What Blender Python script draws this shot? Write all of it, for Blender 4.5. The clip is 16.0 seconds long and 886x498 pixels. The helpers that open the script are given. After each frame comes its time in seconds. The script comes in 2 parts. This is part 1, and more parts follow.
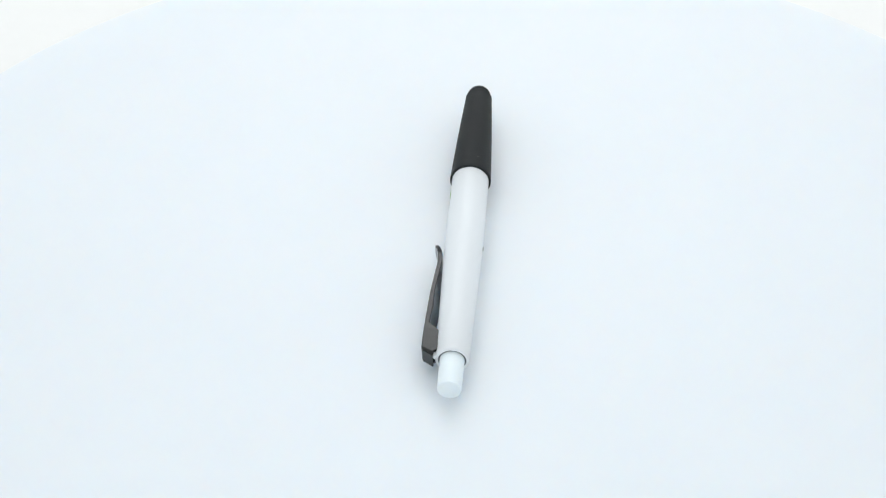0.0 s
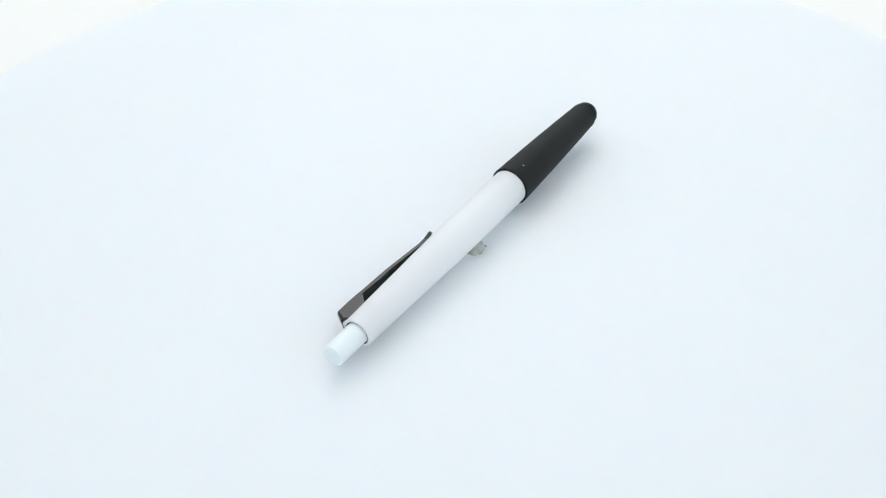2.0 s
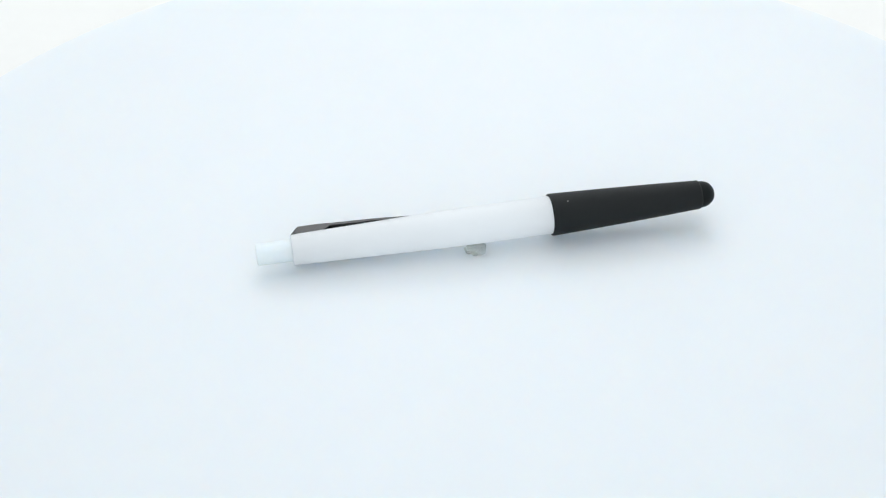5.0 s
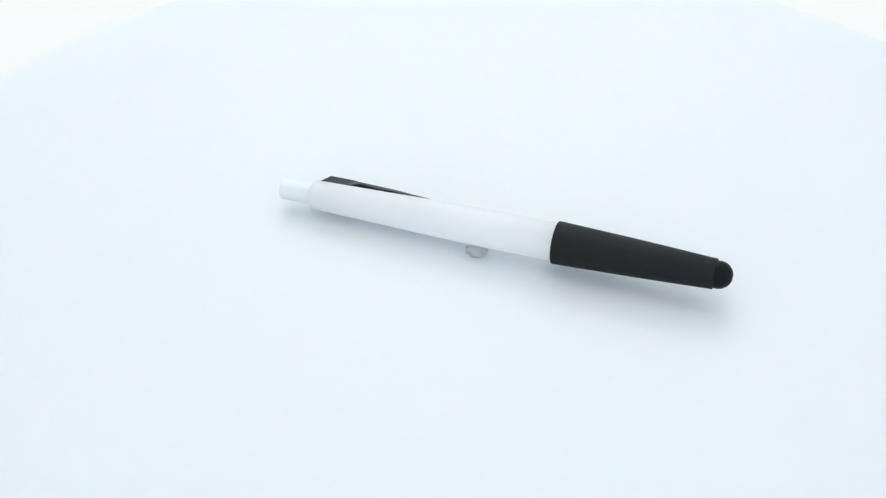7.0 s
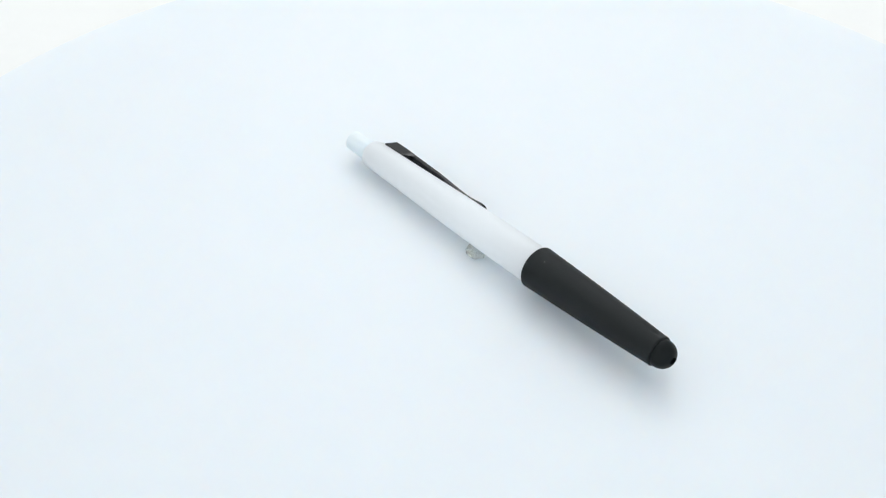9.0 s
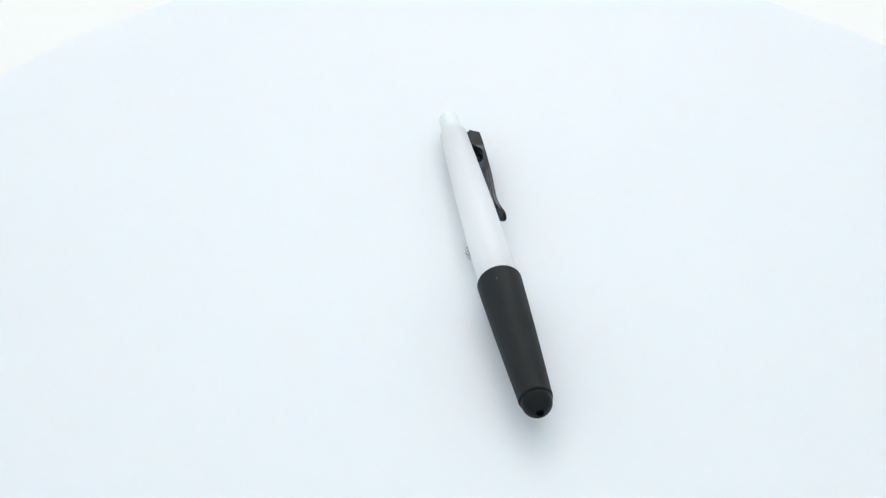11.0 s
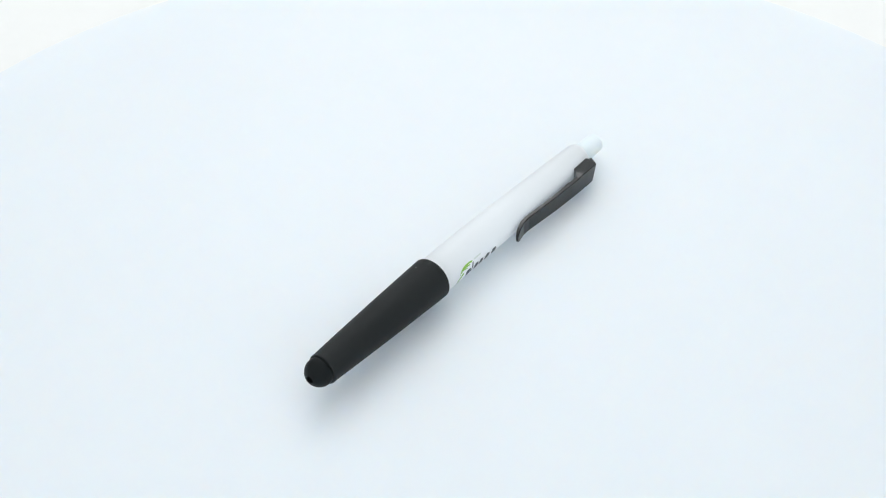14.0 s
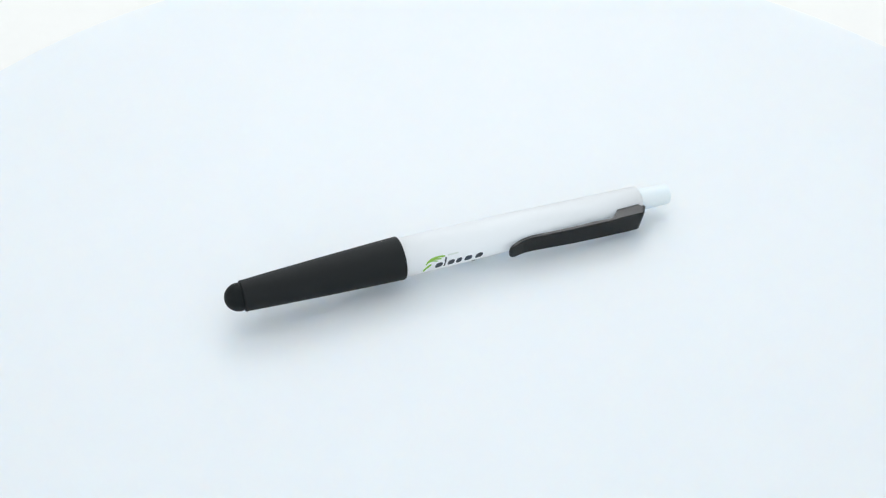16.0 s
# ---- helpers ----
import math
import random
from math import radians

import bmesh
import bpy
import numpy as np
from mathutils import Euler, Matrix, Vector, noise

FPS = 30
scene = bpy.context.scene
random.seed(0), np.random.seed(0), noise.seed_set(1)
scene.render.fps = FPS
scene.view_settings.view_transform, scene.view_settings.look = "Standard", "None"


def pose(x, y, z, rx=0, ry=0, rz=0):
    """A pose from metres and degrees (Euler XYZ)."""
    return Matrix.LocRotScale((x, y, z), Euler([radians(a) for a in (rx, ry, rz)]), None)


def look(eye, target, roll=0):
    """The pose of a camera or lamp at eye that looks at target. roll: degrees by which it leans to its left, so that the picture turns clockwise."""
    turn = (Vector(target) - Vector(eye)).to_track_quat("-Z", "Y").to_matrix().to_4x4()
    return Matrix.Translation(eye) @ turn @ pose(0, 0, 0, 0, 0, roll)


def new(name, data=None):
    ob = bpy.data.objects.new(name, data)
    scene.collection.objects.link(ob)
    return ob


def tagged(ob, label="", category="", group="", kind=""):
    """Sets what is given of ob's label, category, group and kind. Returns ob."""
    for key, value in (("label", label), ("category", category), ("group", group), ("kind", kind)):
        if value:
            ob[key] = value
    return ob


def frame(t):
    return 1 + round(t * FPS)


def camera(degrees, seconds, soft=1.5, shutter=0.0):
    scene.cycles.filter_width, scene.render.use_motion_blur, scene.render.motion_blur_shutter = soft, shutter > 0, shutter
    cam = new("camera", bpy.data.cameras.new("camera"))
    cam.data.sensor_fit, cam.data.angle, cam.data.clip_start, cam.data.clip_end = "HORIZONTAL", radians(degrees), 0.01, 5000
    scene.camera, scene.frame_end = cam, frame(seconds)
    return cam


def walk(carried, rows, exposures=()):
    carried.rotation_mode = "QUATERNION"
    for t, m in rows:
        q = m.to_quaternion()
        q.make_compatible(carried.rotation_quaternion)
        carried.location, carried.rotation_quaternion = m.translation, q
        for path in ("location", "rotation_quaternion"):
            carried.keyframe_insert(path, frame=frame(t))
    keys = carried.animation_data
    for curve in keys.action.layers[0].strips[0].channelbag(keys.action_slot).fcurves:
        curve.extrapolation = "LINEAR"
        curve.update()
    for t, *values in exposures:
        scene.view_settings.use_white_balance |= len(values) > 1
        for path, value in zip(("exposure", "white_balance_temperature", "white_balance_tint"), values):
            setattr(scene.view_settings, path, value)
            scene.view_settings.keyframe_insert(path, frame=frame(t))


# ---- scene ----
MM = 0.001

# ---- camera: on a stand, it does not move ----
cam = camera(40.78, 16.0, 1.2)
CAM = pose(-0.00901, -0.27605, 0.22730, 50.689, 0, 0) @ pose(0, 0, 0, 0, 0, -0.41)
walk(cam, [(0.0, CAM), (16.0, CAM)])

# ---- light: an open photo box with lamp panels in roof and back, front fill added ----
# the world is an unseen fill through the open front that lightens the shadows
world = bpy.data.worlds.new("front_fill")
world.use_nodes = True
world.node_tree.nodes["Background"].inputs["Color"].default_value = (0.865, 0.93, 0.985, 1)
world.node_tree.nodes["Background"].inputs["Strength"].default_value = 1.30
scene.world = world
scene.view_settings.exposure = -0.14


def area(name, m, sx, sy, watts, color):
    data = bpy.data.lights.new(name, "AREA")
    data.shape, data.size, data.size_y, data.energy, data.color = "RECTANGLE", sx, sy, watts, color
    ob = new(name, data)
    ob.matrix_world = m
    return ob


area("panel_light", look((0.0, 0.20, 0.70), (0.0, 0.20, 0.0)), 0.80, 0.72, 1.45, (0.955, 0.97, 0.985))
area("back_panel_light", look((0.0, 0.60, 0.47), (0.0, 0.0, 0.05)), 0.52, 0.38, 2.05, (0.955, 0.97, 0.985))

# ---- materials ----


def material(name, color, rough=0.5, vary=0.06, scale=60.0, bump=0.0, bump_scale=800.0, coat=0.0, transmit=0.0, sub=0.0,
             spec=0.5, rough_vary=0.08, sub_scale=0.002, thin=0.0, thin_color=(0.8, 0.8, 0.8)):
    """A painted, moulded or rubber surface: tone and gloss vary at two scales, with a fine relief."""
    mat = bpy.data.materials.new(name)
    mat.use_nodes = True
    nt = mat.node_tree
    b = nt.nodes["Principled BSDF"]
    co = nt.nodes.new("ShaderNodeTexCoord")
    wide, fine = nt.nodes.new("ShaderNodeTexNoise"), nt.nodes.new("ShaderNodeTexNoise")
    wide.inputs["Scale"].default_value, fine.inputs["Scale"].default_value = scale, scale * 14
    wide.inputs["Detail"].default_value, fine.inputs["Detail"].default_value = 4, 3
    add = nt.nodes.new("ShaderNodeMath")
    add.operation = "MULTIPLY_ADD"
    add.inputs[1].default_value = 0.4
    nt.links.new(co.outputs["Object"], wide.inputs["Vector"])
    nt.links.new(co.outputs["Object"], fine.inputs["Vector"])
    nt.links.new(fine.outputs["Fac"], add.inputs[0])
    nt.links.new(wide.outputs["Fac"], add.inputs[2])
    ramp = nt.nodes.new("ShaderNodeMapRange")
    ramp.inputs["From Min"].default_value, ramp.inputs["From Max"].default_value = 0.45, 0.95
    ramp.inputs["To Min"].default_value, ramp.inputs["To Max"].default_value = 1 - vary, 1 + vary
    nt.links.new(add.outputs[0], ramp.inputs["Value"])
    mul = nt.nodes.new("ShaderNodeVectorMath")
    mul.operation = "SCALE"
    mul.inputs[0].default_value = color
    nt.links.new(ramp.outputs[0], mul.inputs["Scale"])
    nt.links.new(mul.outputs[0], b.inputs["Base Color"])
    gloss = nt.nodes.new("ShaderNodeMapRange")
    gloss.inputs["To Min"].default_value, gloss.inputs["To Max"].default_value = rough - rough_vary, rough + rough_vary
    nt.links.new(wide.outputs["Fac"], gloss.inputs["Value"])
    nt.links.new(gloss.outputs[0], b.inputs["Roughness"])
    b.inputs["Coat Weight"].default_value, b.inputs["Coat Roughness"].default_value = coat, 0.15
    b.inputs["Transmission Weight"].default_value = transmit
    b.inputs["Specular IOR Level"].default_value = spec
    if sub:
        b.inputs["Subsurface Weight"].default_value = sub
        b.inputs["Subsurface Radius"].default_value = (0.78, 0.89, 1.0)
        b.inputs["Subsurface Scale"].default_value = sub_scale
    if bump:
        rel = nt.nodes.new("ShaderNodeTexNoise")
        rel.inputs["Scale"].default_value, rel.inputs["Detail"].default_value = bump_scale, 3
        nt.links.new(co.outputs["Object"], rel.inputs["Vector"])
        bp = nt.nodes.new("ShaderNodeBump")
        bp.inputs["Strength"].default_value, bp.inputs["Distance"].default_value = bump, 0.0002
        nt.links.new(rel.outputs["Fac"], bp.inputs["Height"])
        nt.links.new(bp.outputs[0], b.inputs["Normal"])
    if thin:
        # a thin moulded wall that lets part of the light through
        milk, mix = nt.nodes.new("ShaderNodeBsdfTranslucent"), nt.nodes.new("ShaderNodeMixShader")
        milk.inputs["Color"].default_value = (*thin_color, 1)
        mix.inputs["Fac"].default_value = thin
        nt.links.new(b.outputs[0], mix.inputs[1])
        nt.links.new(milk.outputs[0], mix.inputs[2])
        nt.links.new(mix.outputs[0], nt.nodes["Material Output"].inputs["Surface"])
    return mat


M_PLATTER = material("platter_acrylic", (0.775, 0.812, 0.838), 0.50, 0.008, 9.0, rough_vary=0.05, sub=1.0, sub_scale=0.014)
M_BOX = material("box_fabric", (0.88, 0.885, 0.885), 0.85, 0.012, 14.0, 0.2, 700.0)
M_MAT = material("floor_fabric", (0.88, 0.875, 0.85), 0.85, 0.012, 14.0, 0.2, 700.0)
M_BARREL = material("barrel_white", (0.97, 0.975, 0.975), 0.42, 0.006, 40.0, rough_vary=0.05, coat=0.2, thin=0.42, thin_color=(0.94, 0.975, 1.0))
M_BUTTON = material("button_plastic", (0.77, 0.83, 0.85), 0.35, 0.02, 80.0, sub=0.5)
M_RUBBER = material("grip_rubber", (0.0035, 0.0055, 0.006), 0.62, 0.10, 90.0, 0.25, 2600.0, rough_vary=0.05, spec=0.30)
M_DOME = material("stylus_rubber", (0.007, 0.009, 0.0095), 0.45, 0.08, 120.0, 0.1, 2000.0, spec=0.12)
M_CLIP = material("clip_plastic", (0.003, 0.0038, 0.0042), 0.13, 0.10, 90.0, 0.02, 1500.0, rough_vary=0.04, spec=0.36)
M_GAP_SHADE = material("gap_shade", (0.09, 0.10, 0.11), 0.6, 0.05)
M_HOLE_SHADE = material("hole_shade", (0.002, 0.002, 0.002), 0.8, 0.05, spec=0.02)
M_PUTTY = material("putty_clear", (0.91, 0.92, 0.85), 0.22, 0.12, 420.0, 0.8, 600.0, transmit=0.75)
M_GREEN = material("print_green", (0.26, 0.50, 0.06), 0.4, 0.05)
M_PALE = material("print_pale", (0.76, 0.81, 0.76), 0.4, 0.03)
M_INK = material("print_navy", (0.020, 0.030, 0.045), 0.4, 0.05)
M_SPECK = material("speck_dust", (0.80, 0.80, 0.74), 0.6, 0.05)

# ---- mesh helpers ----


def part(name, bm, mat, parent=None, label="", angle=35):
    me = bpy.data.meshes.new(name)
    bmesh.ops.recalc_face_normals(bm, faces=bm.faces)
    bm.to_mesh(me)
    bm.free()
    me.materials.append(mat)
    for f in me.polygons:
        f.use_smooth = True
    me.set_sharp_from_angle(angle=radians(angle))
    ob = new(name, me)
    ob.parent = parent
    return tagged(ob, label)


def lathe(profile, sides=72, closed=False):
    """Turns a profile of (x, radius), in millimetres, about the x axis. Radius 0 closes an end; closed joins last to first."""
    bm = bmesh.new()
    rings = []
    for x, r in profile:
        if r <= 0:
            rings.append([bm.verts.new((x * MM, 0, 0))])
        else:
            rings.append([bm.verts.new((x * MM, r * MM * math.cos(2 * math.pi * k / sides), r * MM * math.sin(2 * math.pi * k / sides)))
                          for k in range(sides)])
    pairs = list(zip(rings, rings[1:])) + ([(rings[-1], rings[0])] if closed else [])
    for a, b in pairs:
        for k in range(sides):
            j = (k + 1) % sides
            if len(a) == 1 and len(b) > 1:
                bm.faces.new((a[0], b[k], b[j]))
            elif len(b) == 1 and len(a) > 1:
                bm.faces.new((a[k], a[j], b[0]))
            elif len(a) > 1:
                bm.faces.new((a[k], a[j], b[j], b[k]))
    return bm


def arc(x, r, rad, a0, a1, n=6):
    """Points of a quarter round in a profile, centred at (x, r)."""
    return [(x + rad * math.cos(radians(a0 + (a1 - a0) * i / n)), r + rad * math.sin(radians(a0 + (a1 - a0) * i / n))) for i in range(n + 1)]


# ---- the photo box ----


def slab(name, x0, x1, y0, y1, z0, z1, label, mat=M_BOX):
    bm = bmesh.new()
    bmesh.ops.create_cube(bm, size=1, matrix=Matrix.Translation(((x0 + x1) / 2, (y0 + y1) / 2, (z0 + z1) / 2)) @ Matrix.Diagonal((x1 - x0, y1 - y0, z1 - z0, 1)))
    ob = part(name, bm, mat)
    return tagged(ob, label, kind="structure")


FLOOR = -0.022
slab("floor", -0.50, 0.50, -0.45, 0.62, FLOOR - 0.02, FLOOR, "bright white fabric floor of a photo box", M_MAT)
slab("wall_north", -0.50, 0.50, 0.62, 0.64, FLOOR - 0.02, 0.72, "plain white back wall of a photo box")
slab("wall_west", -0.52, -0.50, -0.45, 0.64, FLOOR - 0.02, 0.72, "plain white side wall of a photo box")
slab("wall_east", 0.50, 0.52, -0.45, 0.64, FLOOR - 0.02, 0.72, "plain white side wall of a photo box")
slab("ceiling", -0.52, 0.52, -0.45, 0.64, 0.72, 0.74, "plain white roof of a photo box")

# ---- turntable ----
RIM, THICK = 202.2, 22.0
turntable = tagged(new("turntable"), "round white turntable with a smooth satin top", "turntable")
bm = lathe([(-THICK, 0), (-THICK, RIM - 1)] + arc(-THICK + 1, RIM - 1, 1.0, 180, 90, 3)[1:] + arc(-1.2, RIM - 1.2, 1.2, 90, 0, 6)
           + [(0, RIM * k / 8) for k in (7, 6, 5, 4, 3, 2, 1)] + [(0, 0)], 256)
bm.transform(Matrix.Rotation(radians(-90), 4, "Y"))
platter = part("platter", bm, M_PLATTER, turntable, "satin white round platter")
platter.location = (2.13 * MM, -0.53 * MM, 0)

# ---- pen: its axis is x, the stylus end at +x ----
S0 = 71.68  # from the middle of the stylus dome to the turning point


def sx(s):
    return S0 - s


def barrel_r(s):
    return float(np.interp(s, [47, 70, 85, 100, 112, 124.6], [5.72, 5.66, 5.48, 5.10, 4.82, 4.52]))


pen = tagged(new("pen"), "white click pen with black rubber grip and stylus tip", "pen")

# barrel, with a wall and an open collar round the button
prof = [(sx(46.0), 5.1), (sx(46.0), 5.72)] + [(sx(s), barrel_r(s)) for s in np.linspace(47, 124.0, 34)]
prof += arc(sx(124.5), barrel_r(124.5) - 0.5, 0.5, 90, 180, 5)
prof += [(sx(125.0), 3.74), (sx(122.4), 3.68), (sx(121.0), 3.62), (sx(121.0), 0)]
barrel = part("barrel", lathe([(sx(46.0), 0)] + prof, 96), M_BARREL, pen, "glossy white plastic barrel", 40)
# solid ring in the gap, its dark colour painted in place of shade
part("collar_shade", lathe([(sx(122.2), 3.2), (sx(122.2), 3.65), (sx(124.75), 3.73), (sx(124.75), 3.2)], 64, True), M_GAP_SHADE, barrel, "thin dark ring, painted shade of the gap round the button")

# push button
prof = [(sx(120.8), 0), (sx(120.8), 3.30)] + [(sx(s), r) for s, r in ((126, 3.29), (130, 3.26), (134, 3.22))]
prof += arc(sx(135.1), 2.84, 0.38, 90, 180, 5) + [(sx(135.48), 1.4), (sx(135.42), 0)]
part("push_button", lathe(prof, 64), M_BUTTON, pen, "milky white plastic push button")

# grip
prof = [(sx(47.5), 5.0), (sx(47.5), 6.0)] + arc(sx(47.1), 5.98, 0.4, 180, 90, 5)[1:]
prof += [(sx(s), float(np.interp(s, [1.6, 12, 25, 38, 47], [4.42, 4.97, 5.56, 6.06, 6.38]))) for s in np.linspace(46.5, 1.8, 26)]
prof += arc(sx(1.3), 3.98, 0.5, 90, 10, 5) + [(sx(0.75), 3.7), (sx(1.6), 3.55), (sx(1.6), 0)]
grip = part("grip", lathe([(sx(47.5), 0)] + prof, 96), M_RUBBER, pen, "matte black tapered rubber grip")

# stylus dome with a small hole
prof = [(sx(2.4), 0), (sx(2.4), 3.5), (sx(1.4), 3.72), (sx(0.2), 4.02), (sx(-0.1), 4.02)]
prof += [(sx(-4.05 * math.sin(radians(a))), 4.02 * math.cos(radians(a))) for a in range(8, 77, 6)]
prof += [(sx(-3.86), 1.12), (sx(-3.4), 1.05), (sx(-2.8), 0.95), (sx(-2.8), 0)]
dome = part("stylus_tip", lathe(prof, 64), M_DOME, pen, "soft black rubber stylus dome")
# a black plug sits in the hole, the shade put into its colour
part("tip_hole_shade", lathe([(sx(-2.7), 0), (sx(-2.7), 1.0), (sx(-3.55), 1.03), (sx(-3.55), 0)], 24), M_HOLE_SHADE, dome, "black plug, painted shade inside the small hole")

# dust speck on the grip
bm = bmesh.new()
bmesh.ops.create_icosphere(bm, subdivisions=1, radius=0.14 * MM)
speck = part("speck", bm, M_SPECK, grip, "tiny pale dust speck")
speck.location = (sx(42.6) * MM, -1.9 * MM, 5.86 * MM)


# clip: a plate standing on its side, joined to the barrel by a block at the button end
def clip_bm():
    """Bands along s with inner and outer y and the height from z0 to z1; the button end is a rounded face, cut back outwards."""
    end = 125.0
    rows = []
    for s in np.concatenate([np.linspace(78.5, 88, 20), np.linspace(90, 112.5, 14), np.linspace(113.0, 116.6, 5), np.linspace(117.4, 122.8, 5), np.linspace(123.5, end, 6)]):
        outer = float(np.interp(s, [78.5, 79.5, 81.5, 83.5, 86.5, 92, 100, 110, 118, 124.4, end], [8.4, 8.2, 7.6, 7.1, 6.9, 7.3, 7.9, 8.25, 8.4, 8.35, 8.1]))
        thick = float(np.interp(s, [78.5, 79.2, 81, 84, 95, 113], [0.8, 1.1, 1.3, 1.3, 1.25, 1.3])) + 0.22 * math.exp(-((s - 106) / 3.5) ** 2)
        inner = outer - thick if s < 113 else float(np.interp(s, [113.0, 116.6, 122.8, 123.5, end], [6.9, 3.4, 3.4, 4.95, 5.1]))
        lean = float(np.interp(s, [83, 90, 112, 114], [0.0, 1.2, 1.4, 0.0]))
        z0 = float(np.interp(s, [78.5, 78.9, 80.2, 86, 118, end], [-2.0, -2.7, -3.4, -3.7, -4.1, -4.1]))
        z1 = float(np.interp(s, [78.5, 79.0, 80.2, 82.8, 86, 100, 113, 114.5, 124.2, 124.7, end], [-0.5, 0.3, 0.85, 1.25, 1.45, 1.72, 1.85, 2.05, 2.05, 1.85, 1.45]))
        rows.append((s, inner, outer, z0, z1, lean))
    bm = bmesh.new()
    loops = []
    for s, i, o, z0, z1, lean in rows:
        c = min(0.22, (o - i) * 0.3)
        k = max(0.0, (s - 118) / (end - 118))
        # the lower half of the inner side leans in under the barrel
        ring = [(i - lean, z0 + 0.15), (i - lean + 0.15, z0), (o - c, z0), (o, z0 + c), (o, z1 - c), (o - c, z1), (i + 0.15, z1), (i, z1 - 0.15), (i - 0.3 * lean, (z0 + z1) / 2 - 0.2)]
        loops.append([bm.verts.new((sx(s - k * (0.25 * (z1 - z) + 0.85 * max(0.0, y - 5.8))) * MM, y * MM, z * MM)) for y, z in ring])
    n = len(loops[0])
    for a, b in zip(loops, loops[1:]):
        for k in range(n):
            bm.faces.new((a[k], a[(k + 1) % n], b[(k + 1) % n], b[k]))
    bm.faces.new(loops[0])
    bm.faces.new(list(reversed(loops[-1])))
    return bm


part("clip", clip_bm(), M_CLIP, pen, "black plastic pocket clip with a flared end", 30)

# small white rib on which the clip sits at the collar
bm = bmesh.new()
bmesh.ops.create_cube(bm, size=1, matrix=Matrix.Translation((sx(123.6) * MM, 4.65 * MM, 0.5 * MM)) @ Matrix.Diagonal((2.2 * MM, 0.9 * MM, 1.3 * MM, 1)))
bmesh.ops.bevel(bm, geom=bm.edges[:], offset=0.18 * MM, segments=2, affect="EDGES")
part("clip_rib", bm, M_BARREL, barrel, "small white rib beside the clip")


# printed mark on the barrel: plain shapes that follow its curve
def print_on(name, rows, mat, label):
    """rows: lines of (s, arc) in millimetres, all of one length; arc runs round the barrel, 0 at the side of the clip, up is positive."""
    bm = bmesh.new()
    grid = []
    for row in rows:
        line = []
        for s, a in row:
            r = barrel_r(s) + 0.03
            line.append(bm.verts.new((sx(s) * MM, r * math.cos(a / r) * MM, r * math.sin(a / r) * MM)))
        grid.append(line)
    for p, q in zip(grid, grid[1:]):
        for k in range(len(p) - 1):
            bm.faces.new((p[k], p[k + 1], q[k + 1], q[k]))
    return part(name, bm, mat, barrel, label)


def band(points, width):
    """A stroke of that width along points, narrow at both ends."""
    up, low = [], []
    for k, (s, a) in enumerate(points):
        s0, a0 = points[max(k - 1, 0)]
        s1, a1 = points[min(k + 1, len(points) - 1)]
        d = math.hypot(s1 - s0, a1 - a0)
        w = width * (0.5 if 0 < k < len(points) - 1 else 0.2)
        up.append((s - (a1 - a0) / d * w, a + (s1 - s0) / d * w))
        low.append((s + (a1 - a0) / d * w, a - (s1 - s0) / d * w))
    return [up, low]


def bar(s0, s1, a0, a1, slant=0.0):
    n = max(2, math.ceil((a1 - a0) / 0.4))
    return [[(s + slant * k / n, a0 + (a1 - a0) * k / n) for s in (s0, (s0 + s1) / 2, s1)] for k in range(n + 1)]


def oval(s0, s1, a0, a1, slant=0.0):
    """A leaning filled oval."""
    n, rows = 10, []
    for k in range(n + 1):
        u = -math.cos(math.pi * k / n)
        w = 0.5 * (s1 - s0) * max(1 - abs(u) ** 3, 0.004) ** 0.33
        c = 0.5 * (s0 + s1) + slant * (u + 1) / 2
        rows.append([(c + w * j, a0 + (a1 - a0) * (u + 1) / 2) for j in (-1, -0.5, 0, 0.5, 1)])
    return rows


BASE = -2.55
# three leaf blades that fan out from a curved stem
for s0, a0, s1, a1, wide in ((53.5, 3.05, 59.3, 4.05, 0.55), (53.3, 2.75, 58.1, 3.45, 0.45), (53.2, 2.45, 56.9, 2.95, 0.40)):
    pts = [(s0 + (s1 - s0) * i / 10, BASE + a0 + (a1 - a0) * i / 10 + 0.75 * math.sin(math.pi * (i / 10) ** 0.75)) for i in range(11)]
    print_on("logo_leaf", band(pts, wide), M_GREEN, "green printed leaf blade")
pts = [(54.9 - 2.1 * math.sin(math.pi * 0.60 * i / 10), BASE + 2.35 - 2.75 * i / 10) for i in range(11)]
print_on("logo_stem", band(pts, 0.8), M_GREEN, "green printed stem stroke")
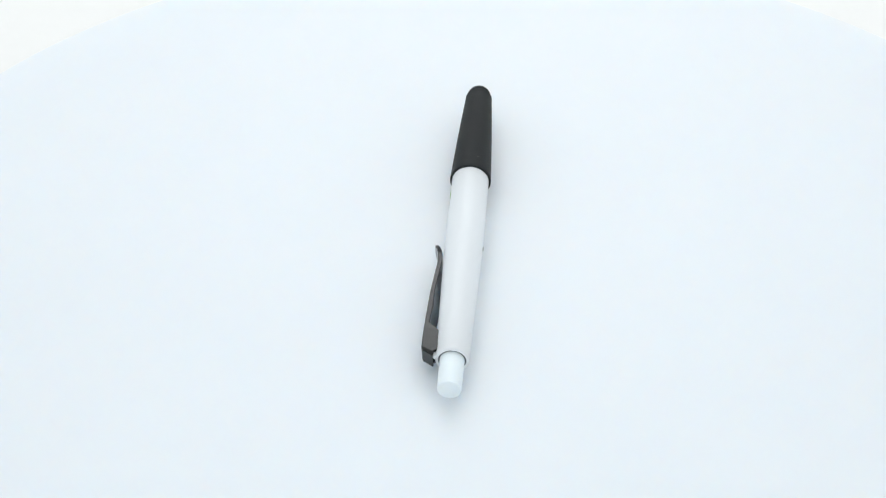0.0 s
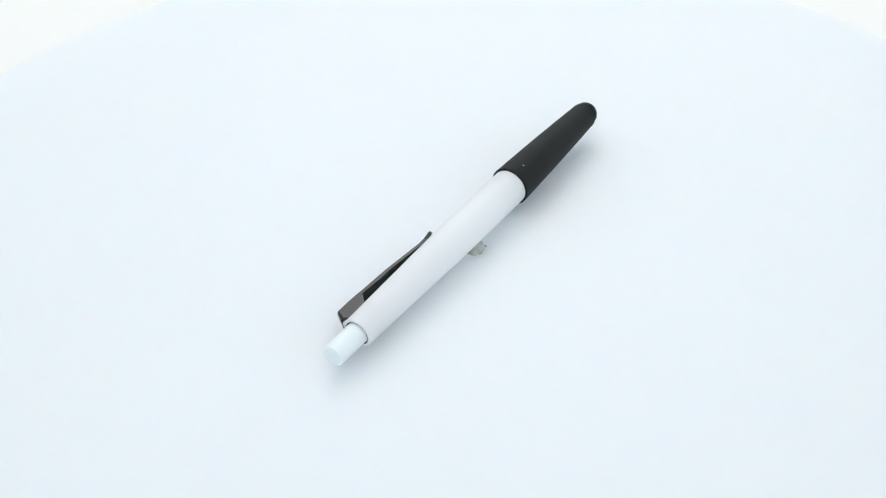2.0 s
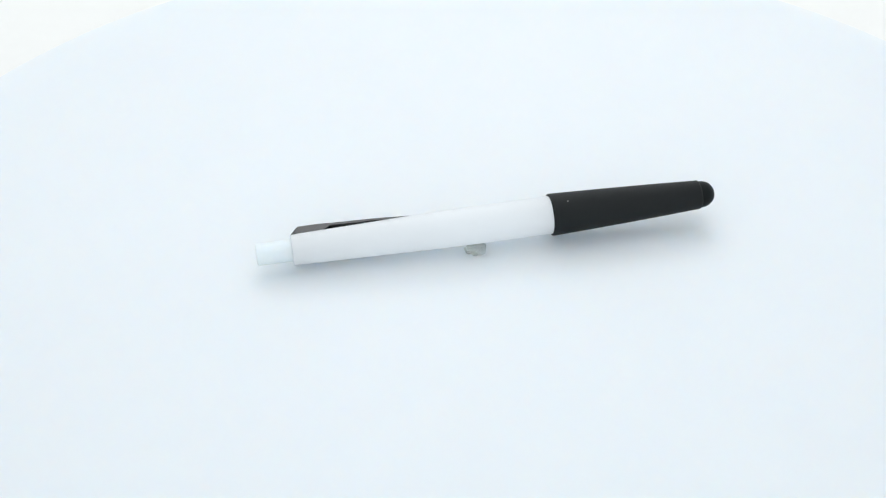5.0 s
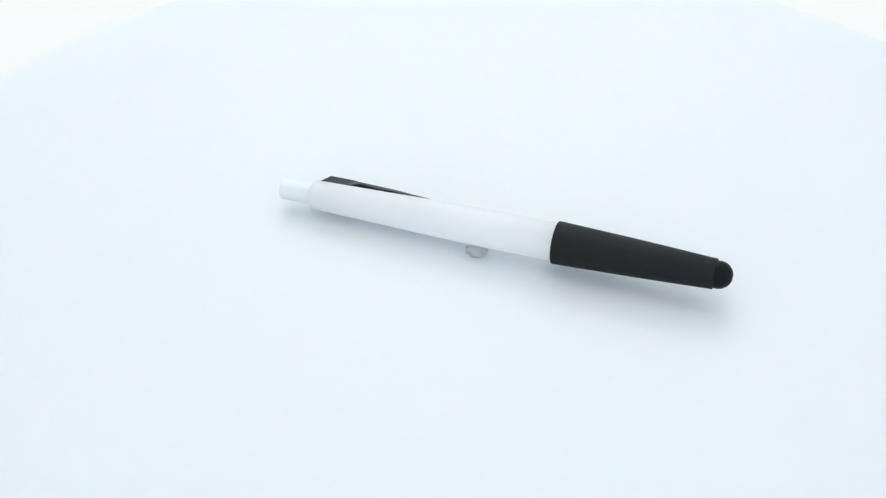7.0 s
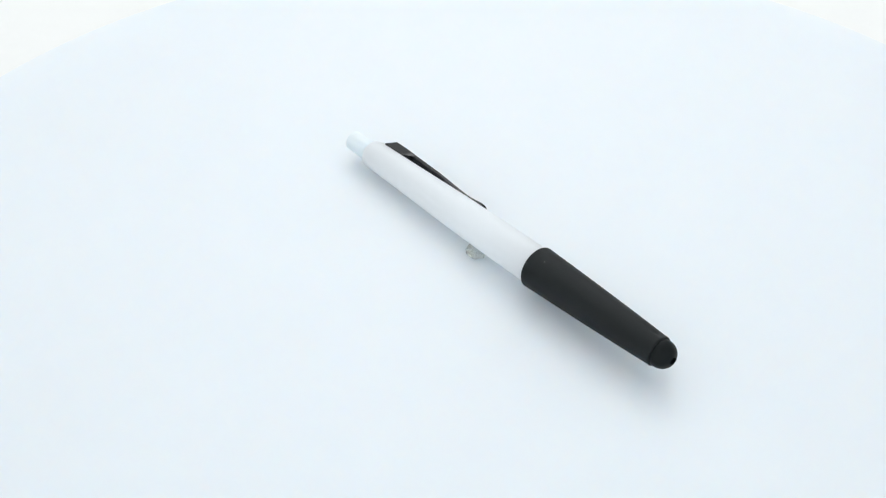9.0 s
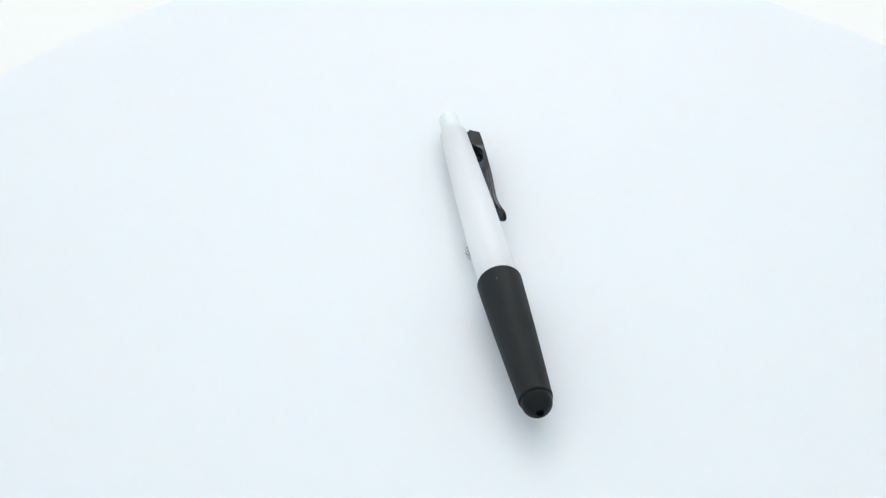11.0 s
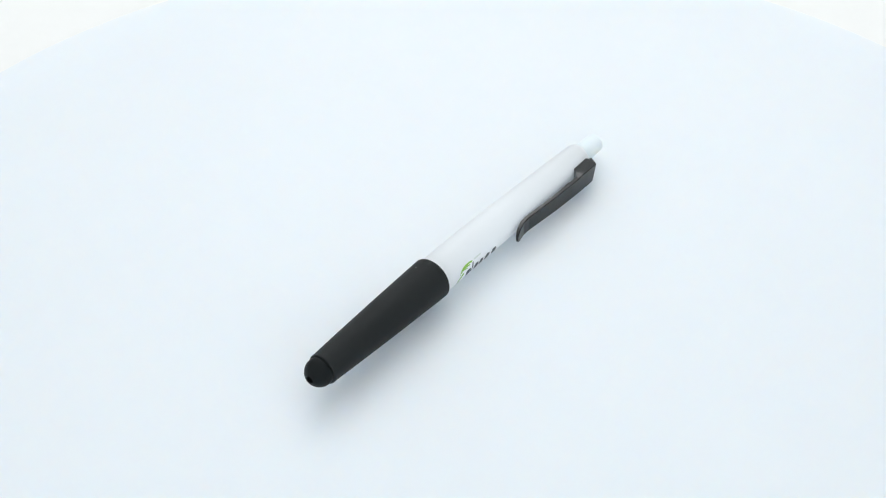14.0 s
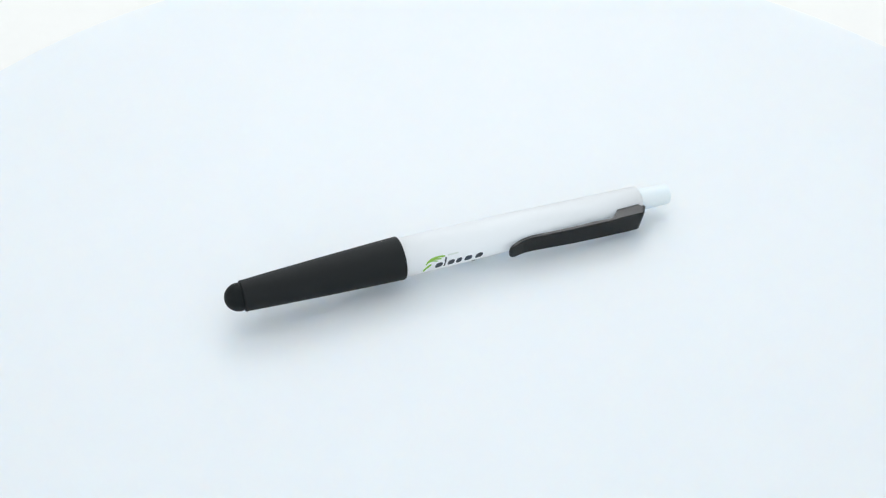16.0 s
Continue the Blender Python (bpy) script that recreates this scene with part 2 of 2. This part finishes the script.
for s0, s1 in ((56.0, 58.3), (59.9, 62.0), (62.5, 64.3), (65.2, 67.5), (68.6, 70.9)):
    print_on("logo_oval", oval(s0, s1, BASE + 0.1, BASE + 2.25, 0.35), M_INK, "dark navy printed oval")
print_on("logo_bar", bar(58.8, 59.3, BASE + 0.1, BASE + 3.6, 0.4), M_INK, "dark navy printed bar")
print_on("logo_pale_bar", bar(60.0, 63.4, BASE + 3.9, BASE + 4.4), M_PALE, "very pale green printed bar")

# ---- putty under the pen ----
putty = tagged(new("putty_lump"), "small greyish translucent putty lump holding up the pen", "putty")
PEN_REST = pose(0, 3.04 * MM, 7.55 * MM, 0, -1.327, 0)


def putty_bm():
    bm = bmesh.new()
    bmesh.ops.create_icosphere(bm, subdivisions=4, radius=1.0)
    for v in bm.verts:
        n = 1 + 0.24 * noise.noise(v.co * 1.7) + 0.16 * noise.noise(v.co * 4.5) + 0.08 * noise.noise(v.co * 10.0)
        x, y, z = v.co.x * 3.3 * n + 1.2, v.co.y * 2.7 * n + 0.5, v.co.z * 1.75 * n + 0.55
        z = max(z, 0.0)
        dy, dz = y - 3.04, z - 7.53
        d = math.hypot(dy, dz)
        if d < 5.58:
            y, z = 3.04 + dy / d * 5.58, 7.53 + dz / d * 5.58
        v.co = (x * MM, y * MM, max(z, 0.0) * MM)
    return bm


part("lump", putty_bm(), M_PUTTY, putty, angle=60)


# ---- motions ----
def turned(t):
    """The turn of the platter at t seconds, with the slight wander of its bearing."""
    x = np.interp(t, [0, 1.0, 2.0, 3.5, 5.2, 7, 9, 12.5, 16], [0.68, 0.70, 0.45, -0.25, -0.12, 0.04, -0.08, 0.05, -0.05])
    y = np.interp(t, [0, 1.0, 2.0, 3.5, 5.2, 7, 9, 12.5, 16], [0.35, 0.60, 0.27, 0.48, 0.15, -0.15, 0.04, 0.03, -0.42])
    return pose(float(x) * MM, float(y) * MM, 0, 0, 0, 85.187 - 14.9196 * t - 0.01792 * t * t)


def motions():
    times = [0.5 * k for k in range(33)]
    walk(turntable, [(t, turned(t)) for t in times])
    walk(putty, [(t, turned(t)) for t in times])
    walk(pen, [(t, turned(t) @ PEN_REST) for t in times])


motions()
